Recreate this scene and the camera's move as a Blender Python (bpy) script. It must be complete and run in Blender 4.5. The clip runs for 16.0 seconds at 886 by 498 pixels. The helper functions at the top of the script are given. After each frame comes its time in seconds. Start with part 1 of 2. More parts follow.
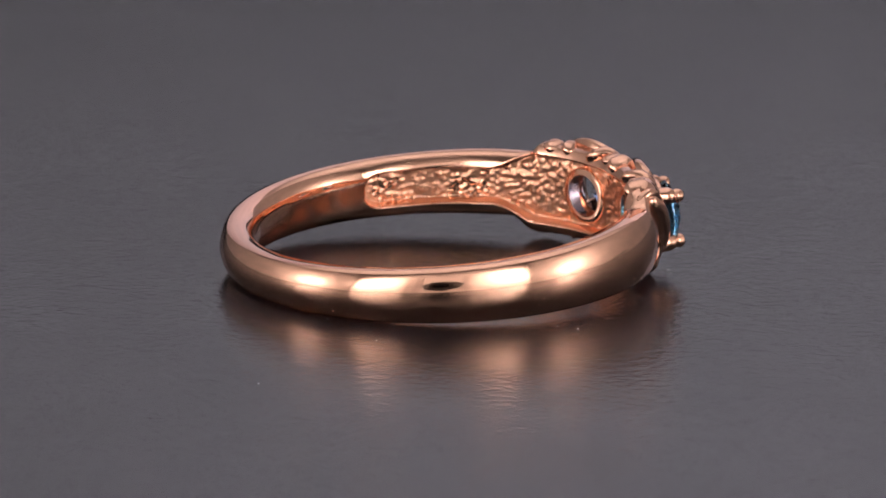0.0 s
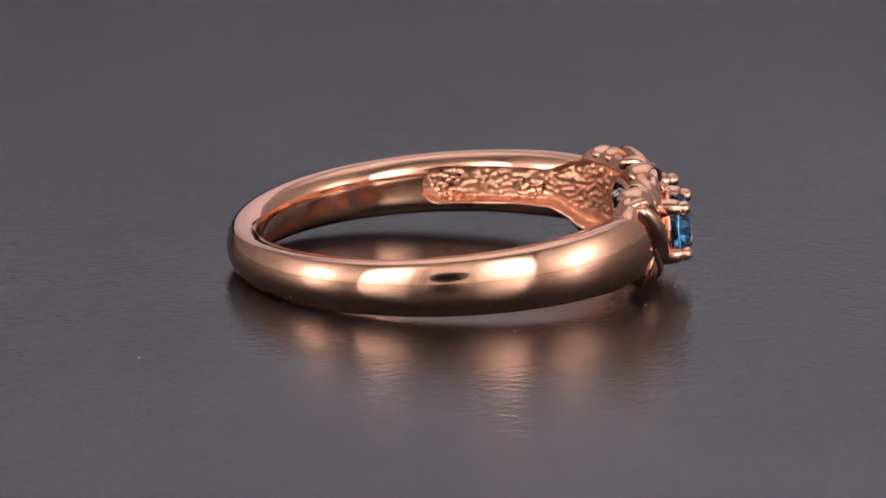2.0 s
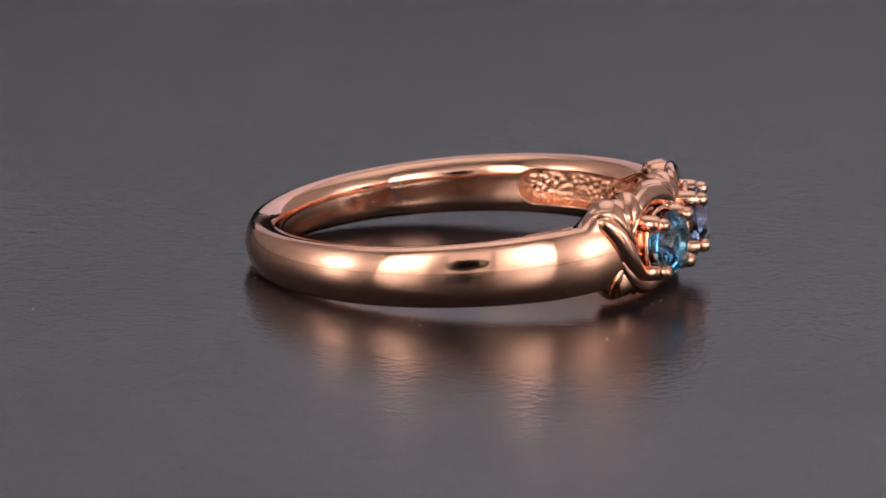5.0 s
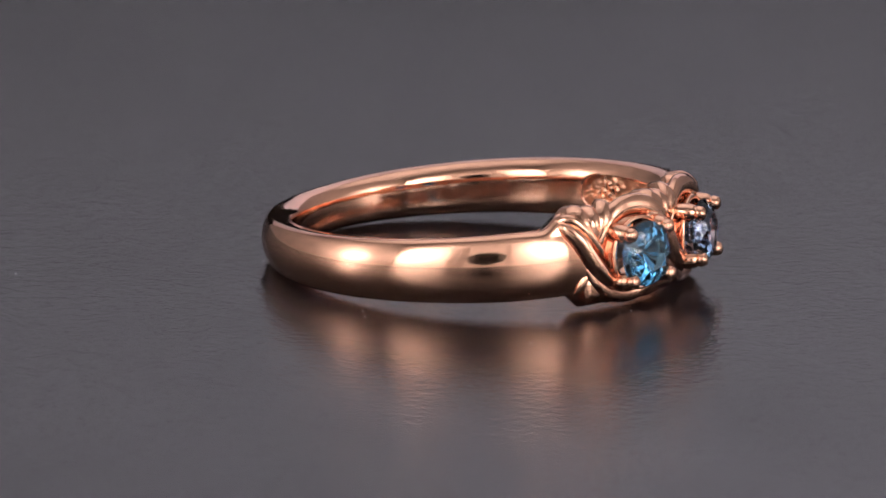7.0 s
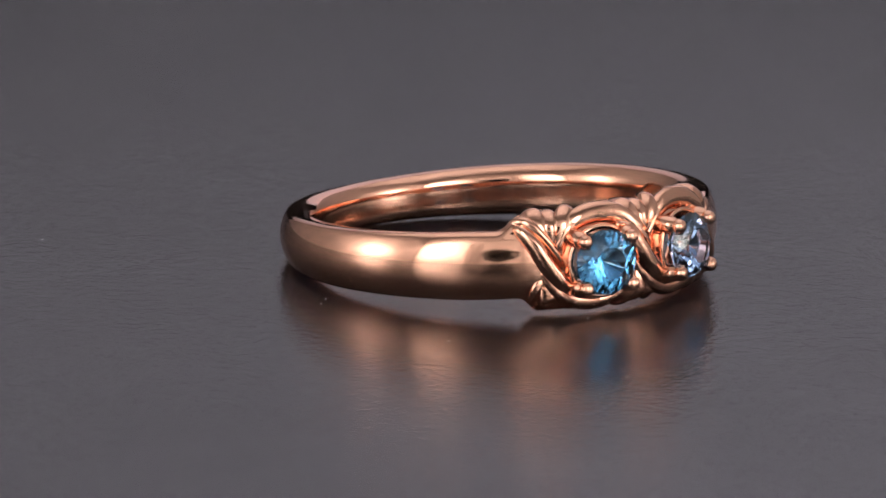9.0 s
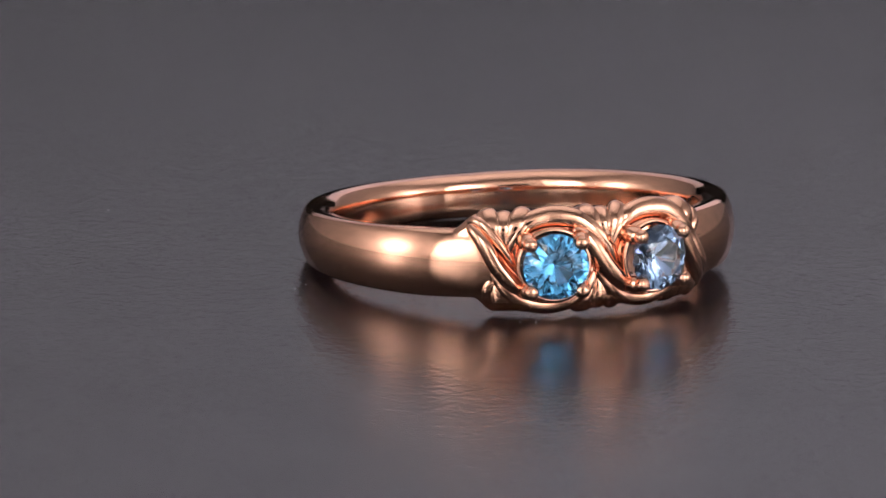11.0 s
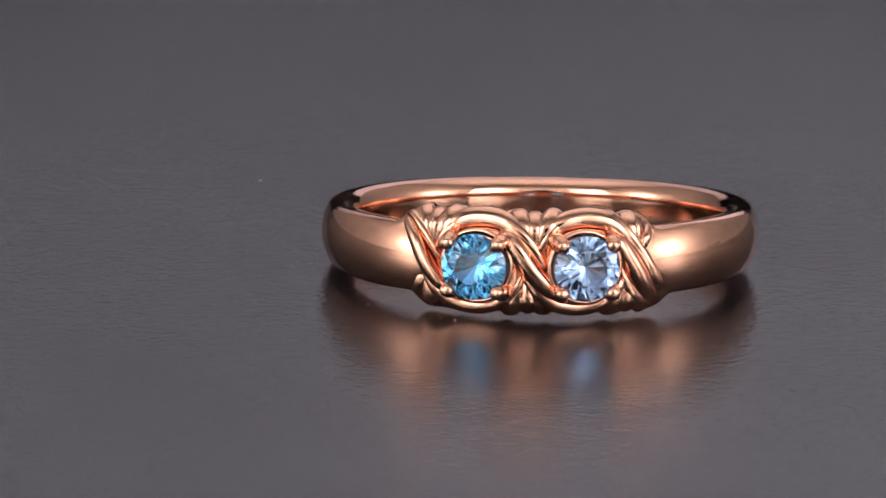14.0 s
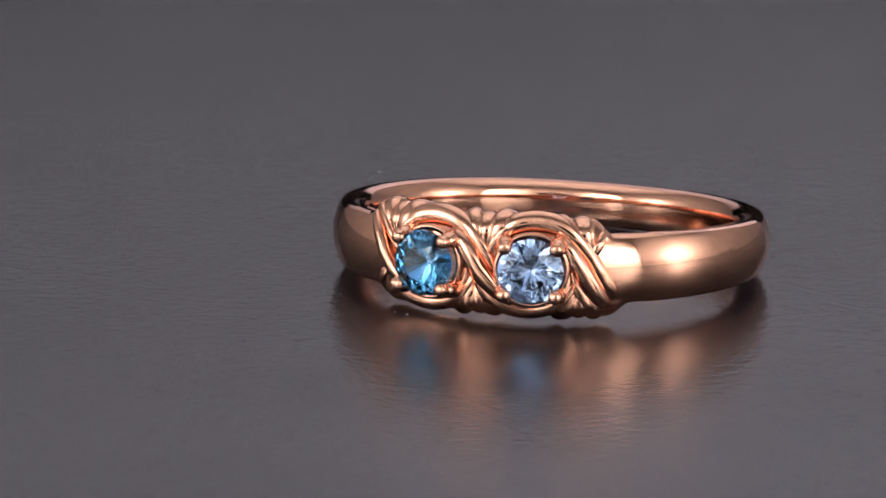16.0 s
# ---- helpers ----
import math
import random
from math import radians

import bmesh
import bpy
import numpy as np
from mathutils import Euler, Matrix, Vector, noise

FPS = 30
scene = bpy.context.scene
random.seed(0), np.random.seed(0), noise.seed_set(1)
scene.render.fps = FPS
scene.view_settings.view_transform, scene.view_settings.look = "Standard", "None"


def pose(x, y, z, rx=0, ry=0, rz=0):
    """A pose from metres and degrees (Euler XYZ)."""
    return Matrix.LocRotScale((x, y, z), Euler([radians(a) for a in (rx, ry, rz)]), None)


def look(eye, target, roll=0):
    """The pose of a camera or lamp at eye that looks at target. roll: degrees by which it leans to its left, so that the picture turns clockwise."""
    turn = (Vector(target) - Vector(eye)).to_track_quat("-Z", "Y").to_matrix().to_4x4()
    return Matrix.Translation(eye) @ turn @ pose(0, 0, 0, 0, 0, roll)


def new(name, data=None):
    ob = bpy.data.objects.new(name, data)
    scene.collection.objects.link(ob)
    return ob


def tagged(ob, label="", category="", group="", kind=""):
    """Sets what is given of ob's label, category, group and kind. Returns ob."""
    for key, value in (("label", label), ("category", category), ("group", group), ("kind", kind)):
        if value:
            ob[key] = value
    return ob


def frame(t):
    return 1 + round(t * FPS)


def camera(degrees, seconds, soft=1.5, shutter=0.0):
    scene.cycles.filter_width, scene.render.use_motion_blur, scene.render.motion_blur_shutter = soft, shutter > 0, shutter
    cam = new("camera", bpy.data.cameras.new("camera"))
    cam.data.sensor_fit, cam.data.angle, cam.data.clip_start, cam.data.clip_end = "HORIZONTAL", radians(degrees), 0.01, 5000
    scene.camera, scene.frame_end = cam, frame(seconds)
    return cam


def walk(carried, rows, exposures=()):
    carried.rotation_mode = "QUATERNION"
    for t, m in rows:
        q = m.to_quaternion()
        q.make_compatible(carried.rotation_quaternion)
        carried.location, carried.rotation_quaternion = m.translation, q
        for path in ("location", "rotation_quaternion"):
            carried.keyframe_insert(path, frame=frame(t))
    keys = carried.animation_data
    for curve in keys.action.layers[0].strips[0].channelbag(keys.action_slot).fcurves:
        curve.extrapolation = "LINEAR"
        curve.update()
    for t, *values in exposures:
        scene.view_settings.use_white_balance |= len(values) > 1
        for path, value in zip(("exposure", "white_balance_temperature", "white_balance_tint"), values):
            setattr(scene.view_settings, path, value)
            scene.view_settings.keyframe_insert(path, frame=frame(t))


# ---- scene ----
MM = 0.001

# camera: stands still, looks slightly down on the turntable
cam = camera(8.0, 16.0, soft=1.5)
cam.data.dof.use_dof, cam.data.dof.focus_distance, cam.data.dof.aperture_fstop = True, 0.286, 170.0
EYE = Vector((-2.62, -284.46, 70.65)) * MM
VIEW = Matrix.Translation(EYE) @ (pose(0, 0, 0, 90 - 13.69, 0, 0)) @ pose(0, 0, 0, 0, 0, 1.05)
walk(cam, [(0.0, VIEW), (16.0, VIEW)], exposures=[(0.0, 0.08), (4.0, 0.07), (8.0, 0.03), (12.0, 0.0), (14.0, 0.08), (16.0, 0.1)])

# turntable: degrees turned (clockwise from above) by time
TURN = [(0.0, 0.0), (2.0, 17.2), (4.0, 34.2), (6.5, 55.4), (9.0, 77.3), (11.5, 99.2), (13.5, 116.3), (16.0, 136.8)]

# ring: centre on the turntable at the start, front's bearing, lean on its wide front
RING_AT = (-2.82, 0.53, 1.82)
RING_TURN = 27.4
RING_LEAN = (0.82, -4.24)


# ---- world and light ----
world = bpy.data.worlds.new("studio_air")
scene.world = world
world.use_nodes = True
world.node_tree.nodes["Background"].inputs[0].default_value = (0.02, 0.02, 0.022, 1)
world.node_tree.nodes["Background"].inputs[1].default_value = 1.0


def softbox(name, eye, target, wide, high, radiance, colour=(1, 1, 1)):
    lamp = bpy.data.lights.new(name, "AREA")
    lamp.shape, lamp.size, lamp.size_y = "RECTANGLE", wide, high
    lamp.energy = radiance * math.pi * wide * high
    lamp.color = colour
    ob = new(name, lamp)
    ob.matrix_basis = look(eye, target)
    return ob


softbox("softbox_back", (0.20, 1.02, 0.42), (0.05, 0.6, 0.30), 0.9, 0.5, 2.12, (0.93, 0.855, 1.0))
softbox("softbox_top", (0.0, 0.22, 0.72), (0, 0.22, 0), 0.7, 0.7, 2.0, (1.0, 0.965, 0.96))
for side, key, wash in ((-1, 26.0, 0.4), (1, 29.0, 0.4)):
    # key lamps behind the front curtains, spots and washes behind the side cloths
    softbox("softbox_front", (side * 0.30, -0.50, 0.17), (side * 0.12, 0, 0.06), 0.17, 0.20, key, (1.0, 0.95, 0.89))
    spot = bpy.data.lights.new("lamp_side", "POINT")
    spot.energy, spot.color, spot.shadow_soft_size = 2.8, (1.0, 0.95, 0.9), 0.03
    new("lamp_side", spot).location = (side * 0.495, -0.15, 0.085)
    softbox("softbox_side", (side * 0.74, 0.20, 0.30), (side * 0.4, 0.15, 0.2), 0.6, 0.5, wash, (1.0, 0.96, 0.94))


# ---- materials ----
def material(name, colour, rough, metal=0.0):
    m = bpy.data.materials.new(name)
    m.use_nodes = True
    b = m.node_tree.nodes["Principled BSDF"]
    b.inputs["Base Color"].default_value = (*colour, 1)
    b.inputs["Roughness"].default_value = rough
    b.inputs["Metallic"].default_value = metal
    return m, m.node_tree.nodes, m.node_tree.links, b


def node(nodes, kind, **values):
    n = nodes.new(kind)
    for k, v in values.items():
        n.inputs[k.replace("_", " ")].default_value = v
    return n


def ramp(nodes, low, high, a, b):
    r = nodes.new("ShaderNodeMapRange")
    r.inputs["From Min"].default_value, r.inputs["From Max"].default_value = low, high
    r.inputs["To Min"].default_value, r.inputs["To Max"].default_value = a, b
    return r


def gold_material(name, colour, rough, grain):
    m, nodes, links, b = material(name, colour, rough, 1.0)
    co = nodes.new("ShaderNodeTexCoord")
    smear = node(nodes, "ShaderNodeTexNoise", Scale=420.0, Detail=4.0)
    fine = node(nodes, "ShaderNodeTexNoise", Scale=5200.0, Detail=3.0)
    links.new(co.outputs["Object"], smear.inputs["Vector"])
    links.new(co.outputs["Object"], fine.inputs["Vector"])
    r = ramp(nodes, 0.3, 0.7, rough * 0.7, rough * 1.5)
    links.new(smear.outputs["Fac"], r.inputs["Value"])
    links.new(r.outputs["Result"], b.inputs["Roughness"])
    bump = node(nodes, "ShaderNodeBump", Strength=grain, Distance=0.00002)
    links.new(fine.outputs["Fac"], bump.inputs["Height"])
    links.new(bump.outputs["Normal"], b.inputs["Normal"])
    return m


GOLD = gold_material("polished_rose_gold", (0.94, 0.505, 0.36), 0.075, 0.05)
GOLD_CAST = gold_material("cast_rose_gold", (0.92, 0.49, 0.33), 0.30, 0.3)


def gem_material(name, colour):
    m, nodes, links, b = material(name, colour, 0.0)
    b.inputs["Transmission Weight"].default_value = 1.0
    b.inputs["IOR"].default_value = 1.77
    return m


GEM_BLUE = gem_material("blue_gem", (0.13, 0.515, 1.0))
GEM_PALE = gem_material("pale_blue_gem", (0.40, 0.60, 1.0))


def leather_material():
    m, nodes, links, b = material("black_leatherette", (0.013, 0.011, 0.016), 0.2)
    b.inputs["IOR"].default_value = 1.5
    co = nodes.new("ShaderNodeTexCoord")
    grain = node(nodes, "ShaderNodeTexNoise", Scale=1700.0, Detail=3.0, Roughness=0.6)
    pores = nodes.new("ShaderNodeTexVoronoi")
    pores.inputs["Scale"].default_value = 2800.0
    cloud = node(nodes, "ShaderNodeTexNoise", Scale=60.0, Detail=4.0)
    for n in (grain, pores, cloud):
        links.new(co.outputs["Object"], n.inputs["Vector"])
    add = nodes.new("ShaderNodeMath")
    add.operation = "MULTIPLY_ADD"
    links.new(pores.outputs["Distance"], add.inputs[0])
    add.inputs[1].default_value = 0.5
    links.new(grain.outputs["Fac"], add.inputs[2])
    bump = node(nodes, "ShaderNodeBump", Strength=0.62, Distance=0.00004)
    links.new(add.outputs["Value"], bump.inputs["Height"])
    links.new(bump.outputs["Normal"], b.inputs["Normal"])
    r = ramp(nodes, 0.3, 0.7, 0.195, 0.24)
    links.new(cloud.outputs["Fac"], r.inputs["Value"])
    links.new(r.outputs["Result"], b.inputs["Roughness"])
    return m


LEATHER = leather_material()


def cloth_material():
    """White tent cloth that lets a part of the light through, with a woven unevenness."""
    m, nodes, links, b = material("white_tent_cloth", (0.8, 0.8, 0.8), 0.9)
    co = nodes.new("ShaderNodeTexCoord")
    weave = node(nodes, "ShaderNodeTexNoise", Scale=14.0, Detail=5.0)
    links.new(co.outputs["Object"], weave.inputs["Vector"])
    tone = ramp(nodes, 0.3, 0.7, 0.74, 0.86)
    links.new(weave.outputs["Fac"], tone.inputs["Value"])
    front, back, mix = nodes.new("ShaderNodeBsdfDiffuse"), nodes.new("ShaderNodeBsdfTranslucent"), nodes.new("ShaderNodeMixShader")
    links.new(tone.outputs["Result"], front.inputs["Color"])
    links.new(tone.outputs["Result"], back.inputs["Color"])
    mix.inputs["Fac"].default_value = 0.6
    links.new(front.outputs["BSDF"], mix.inputs[1])
    links.new(back.outputs["BSDF"], mix.inputs[2])
    links.new(mix.outputs["Shader"], nodes["Material Output"].inputs["Surface"])
    return m


CLOTH = cloth_material()
VELVET = material("black_velvet", (0.006, 0.006, 0.006), 0.95)[0]
VELVET.node_tree.nodes["Principled BSDF"].inputs["Specular IOR Level"].default_value = 0.1
WALL = material("dark_room_paint", (0.05, 0.05, 0.05), 0.9)[0]
LENS = material("coated_lens_glass", (0.012, 0.006, 0.01), 0.04)[0]
PLASTIC = material("black_plastic", (0.02, 0.02, 0.02), 0.4)[0]
TABLE = material("grey_felt", (0.012, 0.012, 0.012), 1.0)[0]
TABLE.node_tree.nodes["Principled BSDF"].inputs["Specular IOR Level"].default_value = 0.1
DUST = material("white_dust", (0.5, 0.5, 0.5), 0.7)[0]


# ---- mesh helpers ----
def link_mesh(name, bm, mat, parent=None, label="", smooth=True):
    me = bpy.data.meshes.new(name)
    bm.normal_update()
    bm.to_mesh(me)
    bm.free()
    me.materials.append(mat)
    if smooth:
        me.polygons.foreach_set("use_smooth", [True] * len(me.polygons))
    ob = new(name, me)
    ob.parent = parent
    if label:
        ob["label"] = label
    return ob


def part(name, bm, mat, parent, label="", smooth=True):
    return link_mesh(name, bm, mat, parent, label, smooth)


def grid_skin(bm, rows, close_rows=False, close_cols=True, cap=False):
    """Faces between rows of points; rows and columns may close on themselves."""
    vs = [[bm.verts.new(p) for p in row] for row in rows]
    n, k = len(vs), len(vs[0])
    for i in range(n if close_rows else n - 1):
        for j in range(k if close_cols else k - 1):
            a, b = vs[i], vs[(i + 1) % n]
            bm.faces.new((a[j], a[(j + 1) % k], b[(j + 1) % k], b[j]))
    if cap:
        bm.faces.new(vs[0][::-1])
        bm.faces.new(vs[-1])
    return vs


def box_mesh(bm, x0, x1, y0, y1, z0, z1):
    vs = [bm.verts.new((x, y, z)) for z in (z0, z1) for y in (y0, y1) for x in (x0, x1)]
    for f in ((0, 2, 3, 1), (4, 5, 7, 6), (0, 1, 5, 4), (1, 3, 7, 5), (3, 2, 6, 7), (2, 0, 4, 6)):
        bm.faces.new([vs[i] for i in f])


def smooth_step(a, b, x):
    t = min(1.0, max(0.0, (x - a) / (b - a)))
    return t * t * (3 - 2 * t)


# ---- studio ----
def studio():
    bm = bmesh.new()
    box_mesh(bm, -1.25, 1.25, -1.25, 1.25, -0.09, -0.045)
    tagged(link_mesh("floor", bm, TABLE, smooth=False), "black felt covered studio table top", "table", kind="structure")
    for name, b in (("wall_north", (-1.2, 1.2, 1.2, 1.25, -0.045, 1.0)), ("wall_south", (-1.2, 1.2, -1.25, -1.2, -0.045, 1.0)),
                    ("wall_east", (1.2, 1.25, -1.25, 1.25, -0.045, 1.0)), ("wall_west", (-1.25, -1.2, -1.25, 1.25, -0.045, 1.0)),
                    ("ceiling", (-1.25, 1.25, -1.25, 1.25, 1.0, 1.05))):
        bm = bmesh.new()
        box_mesh(bm, *b)
        tagged(link_mesh(name, bm, WALL, smooth=False), "plain dark painted studio " + name.split("_")[0], name.split("_")[0], kind="structure")


studio()


# ---- light tent ----
def cloth_sheet(corner, along, up, nu, nv, wave, folds):
    """A hung cloth from a corner and its two edges, waving a little out of its plane in upright folds."""
    bm = bmesh.new()
    corner, along, up = Vector(corner), Vector(along), Vector(up)
    out = along.cross(up).normalized()
    rows = []
    for i in range(nu + 1):
        u = i / nu
        rows.append([corner + along * u + up * (j / nv) + out * wave * (math.sin(folds * 6.283 * u + 1.3 * j / nv) + 0.5 * math.sin(folds * 15.1 * u - 2.0 * j / nv))
                     for j in range(nv + 1)])
    grid_skin(bm, rows, close_cols=False)
    return bm


def light_tent():
    top = new("light_tent")
    top.location = (0, 0, -0.045)
    tagged(top, "white translucent cloth light tent standing over the turntable", "light tent")
    z = 0.0
    for name, corner, along, up, wave, folds in (
            ("side_cloth", (-0.42, -0.39, z), (0, 1.19, 0), (0, 0, 0.625), 0.002, 3),
            ("side_cloth", (0.42, -0.39, z), (0, 1.19, 0), (0, 0, 0.625), 0.002, 3),
            ("back_cloth", (-0.42, 0.80, 0.203), (0.84, 0, 0), (0, 0, 0.422), 0.002, 2),
            ("roof_cloth", (-0.42, -0.39, 0.625), (0.84, 0, 0), (0, 1.19, 0), 0.002, 2),
            ("front_curtain", (-0.415, -0.392, z), (0.275, 0, 0), (0, 0, 0.315), 0.0015, 1),
            ("front_curtain", (0.072, -0.392, z), (0.343, 0, 0), (0, 0, 0.315), 0.0015, 1),
            ("curtain_flap", (-0.142, -0.386, z), (0.075, 0.012, 0), (0, 0, 0.27), 0.004, 2)):
        part(name, cloth_sheet(corner, along, up, 48, 12, wave, folds), CLOTH, top)
    # the middle of the front, with an uneven round opening for the lens
    bm = bmesh.new()
    rows = []
    for k in range(64):
        a = 2 * math.pi * k / 64
        dx, dz = math.cos(a), math.sin(a)
        hole = 1 + 0.07 * math.sin(3 * a + 0.6) + 0.04 * math.sin(7 * a)
        far = min((0.100 if dx > 0 else 0.139) / max(abs(dx), 1e-6), (0.178 if dz > 0 else 0.137) / max(abs(dz), 1e-6))
        near = 0.074 * hole
        rows.append([(dx * (near + (far - near) * u), -0.394 + 0.002 * math.sin(5 * a + 9 * u), 0.137 + dz * (near * 0.92 + (far - near * 0.92) * u)) for u in (0, 0.2, 0.4, 0.6, 0.8, 1.0)])
    grid_skin(bm, rows, close_rows=True, close_cols=False)
    part("lens_curtain", bm, CLOTH, top, "white cloth with a round opening for the lens")
    bm = bmesh.new()
    box_mesh(bm, -0.415, 0.415, 0.795, 0.805, 0.0, 0.200)
    part("back_drape", bm, VELVET, top, "black velvet drape below the back cloth", smooth=False)
    # made-up black bars, added so the band mirrors a thin dark line
    bm = bmesh.new()
    box_mesh(bm, 0.409, 0.413, 0.055, 0.135, 0.046, 0.051)
    box_mesh(bm, 0.409, 0.413, 0.118, 0.150, 0.0515, 0.056)
    part("dark_bars", bm, PLASTIC, top, "thin black bars added at the side cloth for a mirrored dark line", smooth=False)
    bm = bmesh.new()
    box_mesh(bm, -0.415, 0.415, -0.396, -0.388, 0.318, 0.625)
    part("front_valance", bm, CLOTH, top, "white cloth valance above the curtains", smooth=False)


light_tent()


# ---- camera that films the ring, mirrored in the gold ----
def film_camera():
    top = new("film_camera")
    place = VIEW @ Matrix.Translation((0, 0, 0.004))
    top.matrix_basis = place
    tagged(top, "black video camera with a long lens", "camera")

    def turned_z(prof, sides=48):
        bm = bmesh.new()
        rows = [[Vector((r * math.cos(a), r * math.sin(a), h)) for a in (2 * math.pi * k / sides for k in range(sides))] for r, h in prof]
        grid_skin(bm, rows, cap=True)
        bmesh.ops.recalc_face_normals(bm, faces=bm.faces)
        return bm

    part("lens_barrel", turned_z([(0.026, 0.004), (0.034, 0.0), (0.036, 0.002), (0.036, 0.05), (0.040, 0.055), (0.040, 0.09), (0.037, 0.095), (0.037, 0.13)]), PLASTIC, top)
    part("front_lens", turned_z([(0.001, 0.001), (0.014, 0.002), (0.0255, 0.0045), (0.0255, 0.006)]), LENS, top, "dark coated glass front lens")
    bm = bmesh.new()
    box_mesh(bm, -0.068, 0.068, -0.05, 0.046, 0.13, 0.20)
    bmesh.ops.bevel(bm, geom=bm.edges[:], offset=0.008, segments=3, affect="EDGES")
    part("body", bm, PLASTIC, top)
    for sx, sy in ((-1, 0), (1, 0), (0, -1)):
        bm = bmesh.new()
        foot = place.inverted() @ Vector((EYE.x + sx * 0.13, EYE.y - 0.17 + sy * 0.13, -0.045))
        head = Vector((sx * 0.02, -0.05, 0.165))
        d = (foot - head).normalized()
        u = d.orthogonal().normalized()
        v = d.cross(u)
        grid_skin(bm, [[p + (u * math.cos(a) + v * math.sin(a)) * r for a in (6.2832 * k / 12 for k in range(12))] for p, r in ((head, 0.011), (foot, 0.008))], cap=True)
        bmesh.ops.recalc_face_normals(bm, faces=bm.faces)
        part("tripod_leg", bm, PLASTIC, top)


film_camera()


# ---- turntable ----
def turntable():
    top = new("turntable")
    tagged(top, "motor turntable with a black leatherette top", "turntable")
    bm = bmesh.new()
    prof = [(0.001, 0.0), (0.060, 0.0), (0.120, 0.0), (0.1485, 0.0), (0.1496, -0.0005), (0.150, -0.0015), (0.150, -0.010), (0.001, -0.010)]
    rows = [[(r * math.cos(a), r * math.sin(a), z) for r, z in prof] for a in (2 * math.pi * i / 128 for i in range(128))]
    vs = grid_skin(bm, rows, close_rows=True, close_cols=False)
    bm.faces.new([v[0] for v in vs])
    bm.faces.new([v[-1] for v in vs][::-1])
    bmesh.ops.recalc_face_normals(bm, faces=bm.faces)
    part("platter", bm, LEATHER, top, "black grained leatherette turntable top", smooth=False)
    bm = bmesh.new()
    prof = [(0.001, -0.010), (0.11, -0.010), (0.115, -0.014), (0.12, -0.045), (0.001, -0.045)]
    rows = [[(r * math.cos(a), r * math.sin(a), z) for r, z in prof] for a in (2 * math.pi * i / 64 for i in range(64))]
    vs = grid_skin(bm, rows, close_rows=True, close_cols=False)
    bm.faces.new([v[0] for v in vs])
    bm.faces.new([v[-1] for v in vs][::-1])
    bmesh.ops.recalc_face_normals(bm, faces=bm.faces)
    part("base", bm, PLASTIC, top, "black plastic base", smooth=False)
    # dust on the leatherette: place in mm and size
    for x, y, d in ((-10.5, -19.7, 0.10), (7.9, 2.3, 0.07), (2.6, -8.7, 0.05), (3.5, -9.1, 0.06), (8.0, 1.6, 0.05), (-7.75, -8.2, 0.05), (7.7, -2.4, 0.05), (2.7, -4.8, 0.06),
                    (10.9, -4.8, 0.04), (-5.5, -11.8, 0.04)):
        bm = bmesh.new()
        bmesh.ops.create_icosphere(bm, subdivisions=1, radius=d * 0.55 * MM, matrix=pose(x * MM, y * MM, d * 0.22 * MM, 0, 0, x * 40) @ Matrix.Diagonal((1.5, 0.8, 0.7, 1)))
        part("dust_speck", bm, DUST, top, "tiny white speck of dust")
    return top


TURNTABLE = turntable()

# ---- ring: axis along z, front towards +x; angles in degrees from the front ----
R_IN, R_OUT = 8.55, 10.15
STONES = (-13.5, 13.5)


def edge_bearing(v):
    """Where the plain band meets the carved front, on the side of negative bearings."""
    if v > -0.4:
        return -28.8 - 3.1 * (v + 0.4)
    return -28.8 + 2.5 * (v + 0.4)


def front_share(phi, v):
    """0 on the plain band, 1 on the carved front."""
    e = edge_bearing(v) if phi < 0 else -edge_bearing(-v)
    return smooth_step(0.0, 1.6, abs(e) - abs(phi))


def half_width(phi, upper):
    """From the band's middle to its upper or lower edge; the carved front is wider, and its ends slant."""
    a = abs(phi)
    start, end = (40.5, 33.5) if (phi < 0) == upper else (35.0, 29.5)
    return plain_half(phi) + 0.66 * smooth_step(start, end, a)


def plain_half(phi):
    """The same for the plain band alone, without the flare of its edge."""
    return 1.066 + 0.504 * min(1.0, max(0.0, (170 - abs(phi)) / 120))


def cyl(r, phi, v):
    a = radians(phi)
    return (r * math.cos(a) * MM, r * math.sin(a) * MM, v * MM)


def plate_radius(v):
    return 10.05 - 0.75 * (abs(v) / 2.3) ** 3.0


def pocket_half(phi):
    """Half the height of the hollow inside the band."""
    a = abs(phi)
    if a > 87:
        return 0.0
    end = math.sqrt(max(0.0, 1 - max(0.0, (a - 81) / 6) ** 2))
    return (0.80 + 0.82 * smooth_step(47, 31, a)) * end


def off_stone(phi, v):
    """Distance in mm from the nearest stone's axis, along the surface."""
    return min(math.hypot(radians(phi - s) * 9.6, v) for s in STONES)


def outside():
    """The band's outer profile: (drop below its crown in mm, share of the half width), a crowned face between two rounded edges."""
    face = [(0.40 * s * s, s) for s in (0.86 * k / 12 for k in range(-12, 13))]
    edge = []
    for k in range(1, 8):
        t = k / 7
        edge.append(((1 - t) ** 2 * 0.296 + 2 * t * (1 - t) * 0.385 + t * t * 0.68, (1 - t) ** 2 * 0.86 + 2 * t * (1 - t) * 0.985 + t * t))
    return [(d, -s) for d, s in edge[::-1]] + face + edge


OUTSIDE = outside()


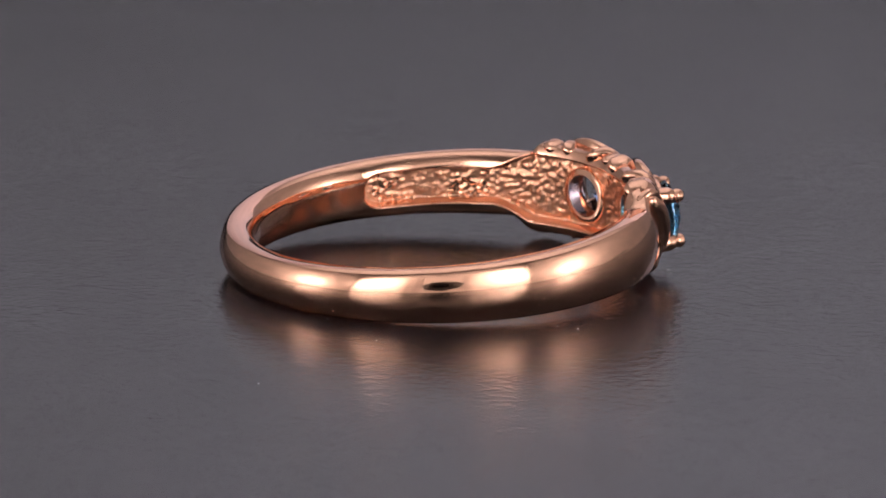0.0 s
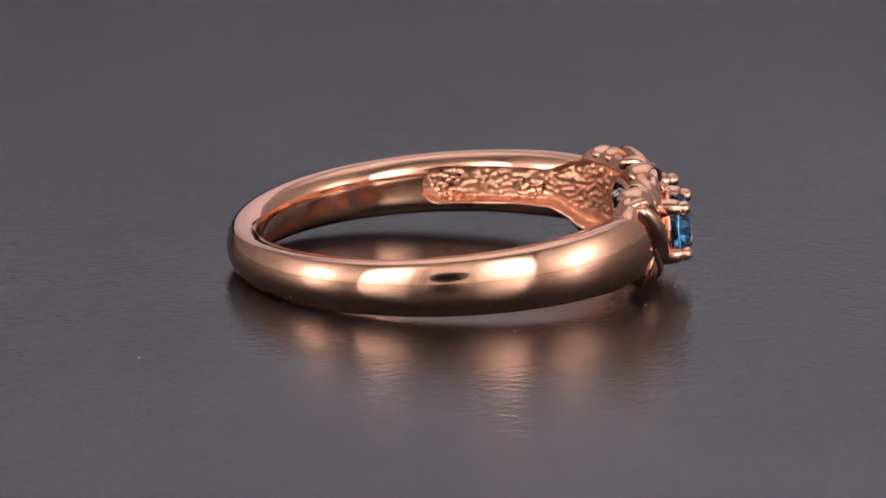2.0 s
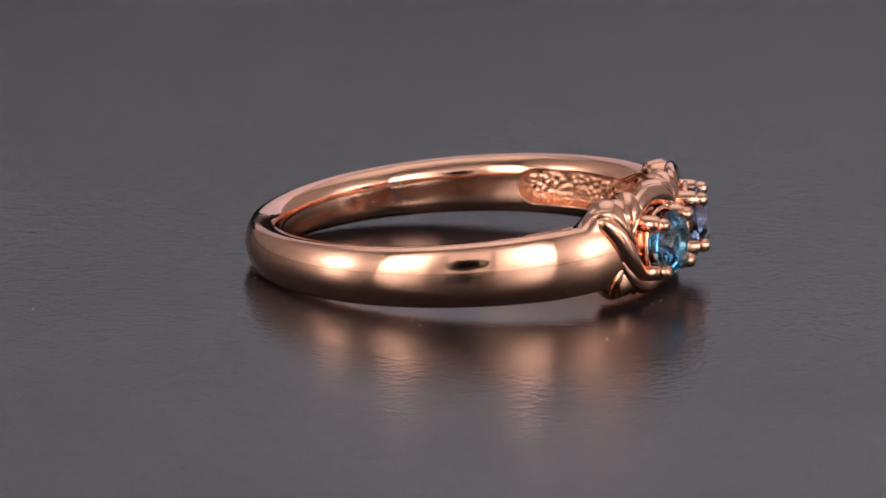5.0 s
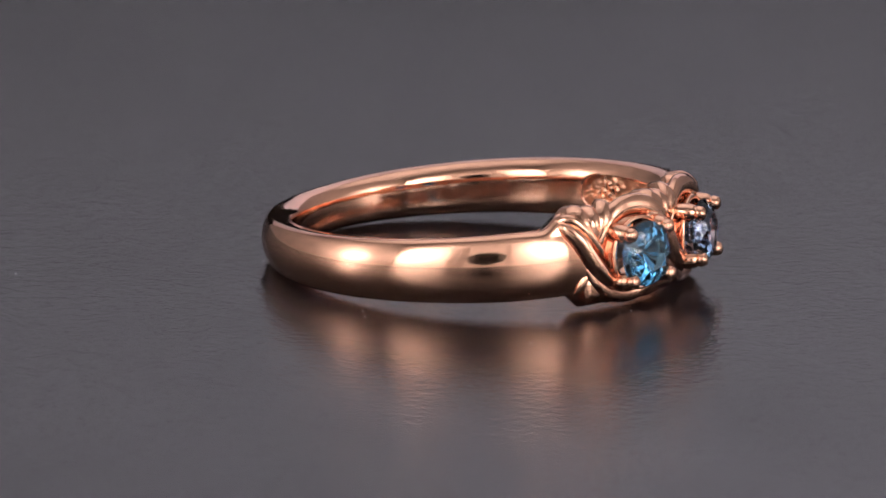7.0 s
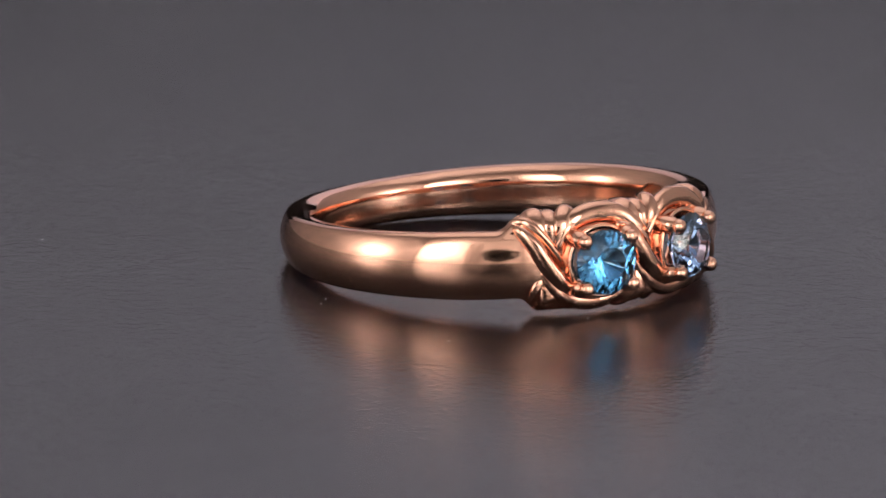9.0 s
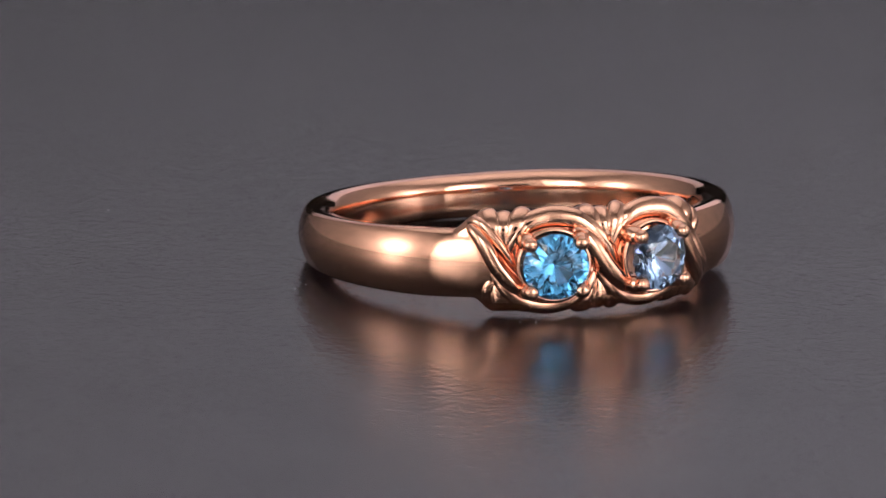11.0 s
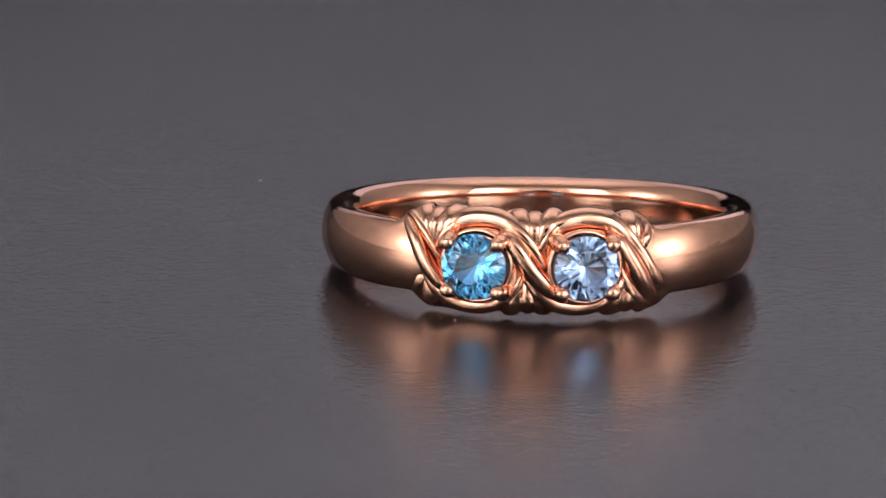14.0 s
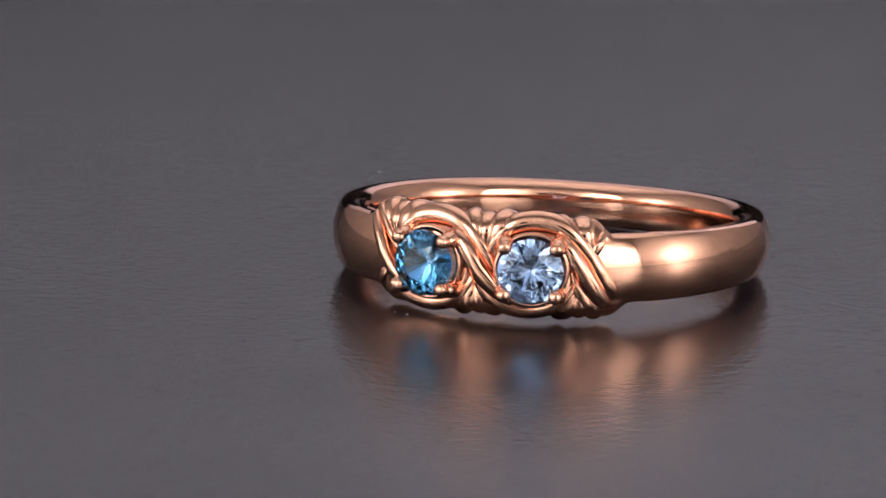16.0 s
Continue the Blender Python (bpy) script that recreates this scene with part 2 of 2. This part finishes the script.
def shank():
    bm = bmesh.new()
    rows, marks, grain = [], [], []
    n_phi, n_out, n_in = 720, len(OUTSIDE), 60
    for i in range(n_phi):
        phi = -180 + 360 * i / n_phi
        low, high = half_width(phi, False), half_width(phi, True)
        ro = R_OUT + 0.10 * smooth_step(75, 40, abs(phi))
        row, mark = [], []
        for drop, s in OUTSIDE:
            full, plain = (high if s > 0 else low), plain_half(phi)
            v, r = plain * s, ro - drop
            if abs(s) > 0.86:
                v = math.copysign(plain * 0.86 + (abs(s) - 0.86) / 0.14 * (full - plain * 0.86), s)
            f = front_share(phi, v)
            row.append(cyl(r + f * (min(r, plate_radius(v)) - r), phi, v))
            mark.append(off_stone(phi, v))
        ph = pocket_half(phi)
        for j in range(n_in):
            e = abs(1 - 2 * j / (n_in - 1)) * 0.95
            v = e * high if j < n_in / 2 else -e * low
            r = R_IN + 0.46 * e ** 4.0
            if ph > 0:
                d = smooth_step(ph + 0.08, ph - 0.12, abs(v))
                if d > 0:
                    p = Vector(cyl(9.0, phi, v)) * 1000
                    cells = noise.voronoi(p * 4.1)[0][0]
                    r += d * (0.66 - 0.09 * max(0.0, 1 - (cells / 0.62) ** 2))
            row.append(cyl(r, phi, v))
            mark.append(off_stone(phi, v))
        rows.append(row)
        marks.append(mark)
        grain.append(pocket_half(phi))
    vs = [[bm.verts.new(p) for p in row] for row in rows]
    k = len(vs[0])
    for i in range(n_phi):
        for j in range(k):
            q, l = (i + 1) % n_phi, (j + 1) % k
            if max(marks[i][j], marks[q][j], marks[i][l], marks[q][l]) < 1.2:
                continue
            face = bm.faces.new((vs[i][j], vs[i][l], vs[q][l], vs[q][j]))
            if j >= n_out and grain[i] > 0 and abs(vs[i][j].co.z) < grain[i] * MM:
                face.material_index = 1
    bmesh.ops.recalc_face_normals(bm, faces=bm.faces)
    return bm


def glide(points, steps):
    """A smooth line through points of any size."""
    p = [Vector(q) for q in points]
    p = [2 * p[0] - p[1]] + p + [2 * p[-1] - p[-2]]
    out = []
    for i in range(1, len(p) - 2):
        for k in range(steps):
            t = k / steps
            out.append(0.5 * (2 * p[i] + (p[i + 1] - p[i - 1]) * t + (2 * p[i - 1] - 5 * p[i] + 4 * p[i + 1] - p[i + 2]) * t * t
                              + (3 * p[i] - p[i - 1] - 3 * p[i + 1] + p[i + 2]) * t ** 3))
    return out + [p[-2]]


def tube(line, sides=12, steps=7, flat=1.0, tip=True):
    """A rod along points (bearing, height, radius from the axis) with its thickness as fourth number; flat squeezes it towards the axis."""
    bm = bmesh.new()
    pts = glide([(math.radians(a) * 10.3, v, r - 10.3, w) for a, v, r, w in line], steps)
    pos = [Vector(cyl(10.3 + q[2], math.degrees(q[0] / 10.3), q[1])) for q in [tuple(p) for p in pts]]
    rows = []
    n = len(pos)
    d = (pos[1] - pos[0]).normalized()
    side = d.cross(Vector((pos[0].x, pos[0].y, 0)).normalized()).normalized()
    for i in range(n):
        d = (pos[min(i + 1, n - 1)] - pos[max(i - 1, 0)]).normalized()
        side = (side - d * side.dot(d)).normalized()
        up = side.cross(d).normalized()
        w = pts[i][3] * MM
        rows.append([pos[i] + side * (w * math.cos(a)) + up * (w * flat * math.sin(a)) for a in (2 * math.pi * k / sides for k in range(sides))])
    if tip:
        ends = []
        for i, s in ((0, -1), (n - 1, 1)):
            d = (pos[min(i + 1, n - 1)] - pos[max(i - 1, 0)]).normalized() * s
            w = pts[i][3] * MM
            ends.append([[pos[i] + (p - pos[i]) * math.cos(b) + d * (w * math.sin(b)) for p in rows[i]] for b in (0.5, 1.0, 1.4)])
        rows = ends[0][::-1] + rows + ends[1]
    grid_skin(bm, rows, cap=True)
    bmesh.ops.recalc_face_normals(bm, faces=bm.faces)
    return bm


def turned(line, c):
    return [(a + c, v, r, w) for a, v, r, w in line]


def mirrored(line):
    return [(-a, -v, r, w) for a, v, r, w in line]


# carved strands, for a crossing at bearing 0: bearing, height, radius, half width
ARCH = [(-23.6, 0.30, 9.92, 0.20), (-22.8, 1.20, 9.95, 0.34), (-19.4, 1.86, 9.88, 0.46), (-14.4, 2.10, 9.78, 0.50), (-9.5, 2.06, 9.85, 0.50),
        (-5.8, 1.84, 9.98, 0.46), (-2.1, 1.30, 10.12, 0.40), (1.2, 0.60, 10.15, 0.33), (3.2, -0.05, 10.10, 0.22)]
ARCH_R = ARCH[:-1] + [(3.7, -0.12, 10.20, 0.34), (6.4, -0.86, 10.12, 0.33), (8.4, -1.32, 9.75, 0.24)]
ARCH_L = [(-9.2, 1.40, 9.25, 0.34), (-7.6, 1.70, 9.50, 0.42), (-5.0, 1.80, 9.84, 0.42), (-1.4, 1.22, 10.06, 0.37), (1.9, 0.43, 10.10, 0.30), (3.6, -0.15, 10.0, 0.2)]
LOW = [(-4.2, -0.20, 10.00, 0.20), (-5.4, -1.10, 10.02, 0.28), (-8.6, -1.72, 9.95, 0.33), (-13.4, -1.96, 9.82, 0.36), (-18.4, -1.90, 9.88, 0.36),
       (-22.2, -1.64, 10.00, 0.36), (-25.6, -1.14, 10.10, 0.33), (-28.6, -0.42, 10.10, 0.24)]
LOW_R = [(-3.2, -0.20, 10.05, 0.22), (-1.8, -0.85, 10.08, 0.30), (0.8, -1.52, 10.00, 0.36), (3.0, -1.80, 9.75, 0.36), (4.6, -1.86, 9.40, 0.30)]
ROPE = [(-7.0, 1.45, 10.20, 0.26), (-5.4, 1.20, 10.38, 0.38), (-2.8, 0.60, 10.42, 0.46), (0.2, -0.20, 10.40, 0.46), (4.2, -0.95, 10.30, 0.42), (8.0, -1.45, 10.1, 0.30)]
ROPE_R = [(-6.8, 1.42, 10.15, 0.24), (-4.8, 1.02, 10.36, 0.36), (-1.7, 0.14, 10.40, 0.42), (1.5, -0.76, 10.32, 0.42), (4.6, -1.42, 10.02, 0.38), (6.4, -1.68, 9.60, 0.30)]
ROPE_L = [(-8.2, 1.58, 9.70, 0.20), (-6.8, 1.56, 10.00, 0.32), (-3.6, 0.92, 10.28, 0.40), (-0.6, -0.03, 10.36, 0.42), (3.0, -0.85, 10.28, 0.40), (5.6, -1.25, 10.1, 0.28)]

# leaves of the upper fan, for a crossing at bearing 0, root first; they curl over the edge
LEAVES = [
    [(0.8, 0.42, 9.92, 0.16), (-0.6, 1.10, 9.98, 0.36), (-2.6, 1.70, 9.86, 0.50), (-4.0, 2.02, 9.56, 0.54), (-4.6, 2.06, 9.18, 0.48)],
    [(1.0, 0.55, 10.02, 0.12), (0.9, 1.15, 10.10, 0.24), (0.8, 1.72, 10.00, 0.35), (0.8, 2.10, 9.60, 0.38), (0.8, 2.12, 9.18, 0.35)],
    [(1.3, 0.42, 9.92, 0.16), (2.6, 1.12, 9.98, 0.36), (4.4, 1.72, 9.86, 0.50), (6.4, 2.04, 9.56, 0.54), (7.6, 2.06, 9.18, 0.48)],
    [(1.4, 0.25, 10.04, 0.10), (2.9, 0.88, 10.14, 0.20), (5.0, 1.50, 10.12, 0.24), (8.2, 1.93, 10.04, 0.14)],
    [(0.7, 0.50, 10.08, 0.09), (-0.3, 1.02, 10.18, 0.16), (-1.2, 1.45, 10.17, 0.18), (-2.0, 1.80, 10.06, 0.13)],
]
# the outermost fans: a long leaf, a middle leaf and a thin blade along the band
END_FAN = [
    [(0.6, 0.42, 9.94, 0.16), (-2.0, 1.05, 10.02, 0.36), (-4.6, 1.62, 9.92, 0.46), (-6.6, 1.98, 9.58, 0.46), (-7.4, 2.04, 9.2, 0.42)],
    [(1.1, 0.45, 9.98, 0.14), (0.6, 1.08, 10.06, 0.32), (-0.2, 1.65, 9.96, 0.44), (-0.8, 1.98, 9.58, 0.46), (-1.0, 2.02, 9.2, 0.42)],
    [(1.3, 0.36, 10.06, 0.10), (2.4, 0.80, 10.16, 0.18), (3.6, 1.20, 10.14, 0.20), (4.7, 1.58, 9.92, 0.15)],
]


def broad(leaf, i):
    """The three main leaves of a fan spread until they meet in sharp creases."""
    return [(a, v, r, w * (1.15 if i < 3 else 1.0)) for a, v, r, w in leaf]


def lowered(leaf):
    """The same leaf in the lower fan, a little shorter and more pointed."""
    last = len(leaf) - 1
    return [(-1.12 * a, -1.01 * v, r - 0.05, w * (1 - 0.60 * max(0.0, i / last - 0.5) / 0.5)) for i, (a, v, r, w) in enumerate(leaf)]


def revolve(profile, sides, axis):
    """A turned piece from (distance from its axis, place along it) in mm, on the pose axis (its z points away from the ring's middle)."""
    bm = bmesh.new()
    rows = [[axis @ Vector((r * math.cos(a) * MM, r * math.sin(a) * MM, h * MM)) for a in (2 * math.pi * k / sides for k in range(sides))] for r, h in profile]
    grid_skin(bm, rows, close_rows=profile[0] == profile[-1], cap=profile[0] != profile[-1])
    bmesh.ops.recalc_face_normals(bm, faces=bm.faces)
    return bm


def stone_axis(phi):
    """z outwards, x along the ring, y up."""
    a = radians(phi)
    out, along, up = Vector((math.cos(a), math.sin(a), 0)), Vector((-math.sin(a), math.cos(a), 0)), Vector((0, 0, 1))
    m = Matrix.Identity(4)
    for i, v in enumerate((along, up, out)):
        m[0][i], m[1][i], m[2][i] = v
    return m


def brilliant(radius, girdle, axis, table, spin, mains, reach, deep):
    """A round brilliant: table, star, kite and girdle facets above, long halves and mains below."""
    bm = bmesh.new()
    step = 2 * math.pi / mains

    def at(r, a, h):
        return bm.verts.new(axis @ Vector((r * math.cos(a + spin) * MM, r * math.sin(a + spin) * MM, h * MM)))

    h_table, h_mid = girdle + 0.32 * radius, girdle + 0.21 * radius
    t = [at(table * radius, step * i, h_table) for i in range(mains)]
    m = [at((table + 1.02) / 2 * radius, step * (i + 0.5), h_mid) for i in range(mains)]
    g = [at(radius, step * i / 2, girdle + 0.02 * radius) for i in range(2 * mains)]
    k = [at(radius, step * i / 2, girdle - 0.04 * radius) for i in range(2 * mains)]
    q = [at(reach * radius, step * (i + 0.5), girdle - (deep - (deep - 0.07) * reach) * radius) for i in range(mains)]
    c = at(0, 0, girdle - deep * radius)
    bm.faces.new(t)
    n = mains
    for i in range(n):
        j, e = (i + 1) % n, 2 * n
        bm.faces.new((t[i], m[i], t[j]))
        bm.faces.new((t[i], m[i - 1], g[2 * i], m[i]))
        bm.faces.new((m[i], g[2 * i], g[2 * i + 1]))
        bm.faces.new((m[i], g[2 * i + 1], g[(2 * i + 2) % e]))
        for b in (2 * i, 2 * i + 1):
            bm.faces.new((g[b], k[b], k[(b + 1) % e], g[(b + 1) % e]))
        bm.faces.new((k[2 * i], q[i], k[2 * i + 1]))
        bm.faces.new((k[2 * i + 1], q[i], k[(2 * i + 2) % e]))
        bm.faces.new((k[2 * i], q[i - 1], c, q[i]))
    bmesh.ops.recalc_face_normals(bm, faces=bm.faces)
    return bm


def setting(top, phi, gem, label, spin, mains, table, reach, deep):
    axis = stone_axis(phi)
    cup = part("collet", revolve([(1.02, 8.98), (1.30, 8.98), (1.36, 9.1), (1.40, 9.7), (1.62, 10.25), (1.72, 10.42), (1.70, 10.50), (1.60, 10.54),
                                  (1.46, 10.48), (1.36, 10.2), (1.16, 9.5), (1.06, 9.1), (1.02, 8.98)], 48, axis), GOLD, top)
    for sx in (-1, 1):
        for sy in (-1, 1):
            ax = axis @ Matrix.Translation((sx * 1.22 * MM, sy * 1.13 * MM, 0))
            # claws lean a little towards the stone
            ax = ax @ Matrix.Translation((0, 0, 10.3 * MM)) @ Euler((sy * 0.06, -sx * 0.06, 0)).to_matrix().to_4x4() @ Matrix.Translation((0, 0, -10.3 * MM))
            prof = [(0.0005, 9.75), (0.34, 9.75), (0.42, 10.1), (0.43, 10.5), (0.41, 10.76), (0.36, 10.90), (0.30, 10.96), (0.295, 10.98), (0.33, 11.03), (0.345, 11.11),
                    (0.335, 11.20), (0.325, 11.23), (0.32, 11.28), (0.28, 11.36), (0.20, 11.42), (0.10, 11.45), (0.0005, 11.455)]
            part("prong", revolve(prof, 16, ax), GOLD, cup)
    part("gemstone", brilliant(1.50, 10.92, axis, table, spin, mains, reach, deep), gem, cup, label, smooth=False)


def ring():
    top = new("ring")
    tagged(top, "polished rose gold ring with two blue stones lying flat", "ring")
    band = part("shank", shank(), GOLD, top, "plain polished rose gold band, grained hollow inside")
    band.data.materials.append(GOLD_CAST)
    for line in (ARCH, turned(ARCH_R, 27.2), turned(ARCH_L, -27.2), LOW, turned(LOW, 27.2), turned(LOW_R, 27.2)):
        part("strand", tube(line, sides=18, flat=0.68), GOLD, top)
    for line in (ROPE, turned(ROPE_R, 27.2), turned(ROPE_L, -27.2)):
        part("strand", tube(line, sides=18, flat=0.78), GOLD, top)
    for c in (-27.0, 0.0, 27.0):
        for i, leaf in enumerate(END_FAN if c > 0 else LEAVES):
            part("leaf", tube(turned(broad(leaf, i), c), sides=20, flat=0.66), GOLD, top)
        for i, leaf in enumerate(END_FAN if c < 0 else LEAVES):
            part("leaf", tube(turned(lowered(broad(leaf, i)), c), sides=20, flat=0.38 if c < 0 else 0.52), GOLD, top)
    setting(top, STONES[0], GEM_BLUE, "bright sky-blue round brilliant gemstone", 0.12, 12, 0.50, 0.12, 0.87)
    setting(top, STONES[1], GEM_PALE, "pale lavender-blue round gemstone", 0.45, 8, 0.58, 0.24, 0.87)
    return top


RING = ring()



def motions():
    start = pose(RING_AT[0] * MM, RING_AT[1] * MM, RING_AT[2] * MM) @ pose(0, 0, 0, 0, 0, RING_TURN) @ pose(0, 0, 0, 0, RING_LEAN[1], 0) @ pose(0, 0, 0, RING_LEAN[0], 0, 0)
    walk(TURNTABLE, [(t, pose(0, 0, 0, 0, 0, -a)) for t, a in TURN])
    walk(RING, [(t, pose(0, 0, 0, 0, 0, -a) @ start) for t, a in TURN])


motions()
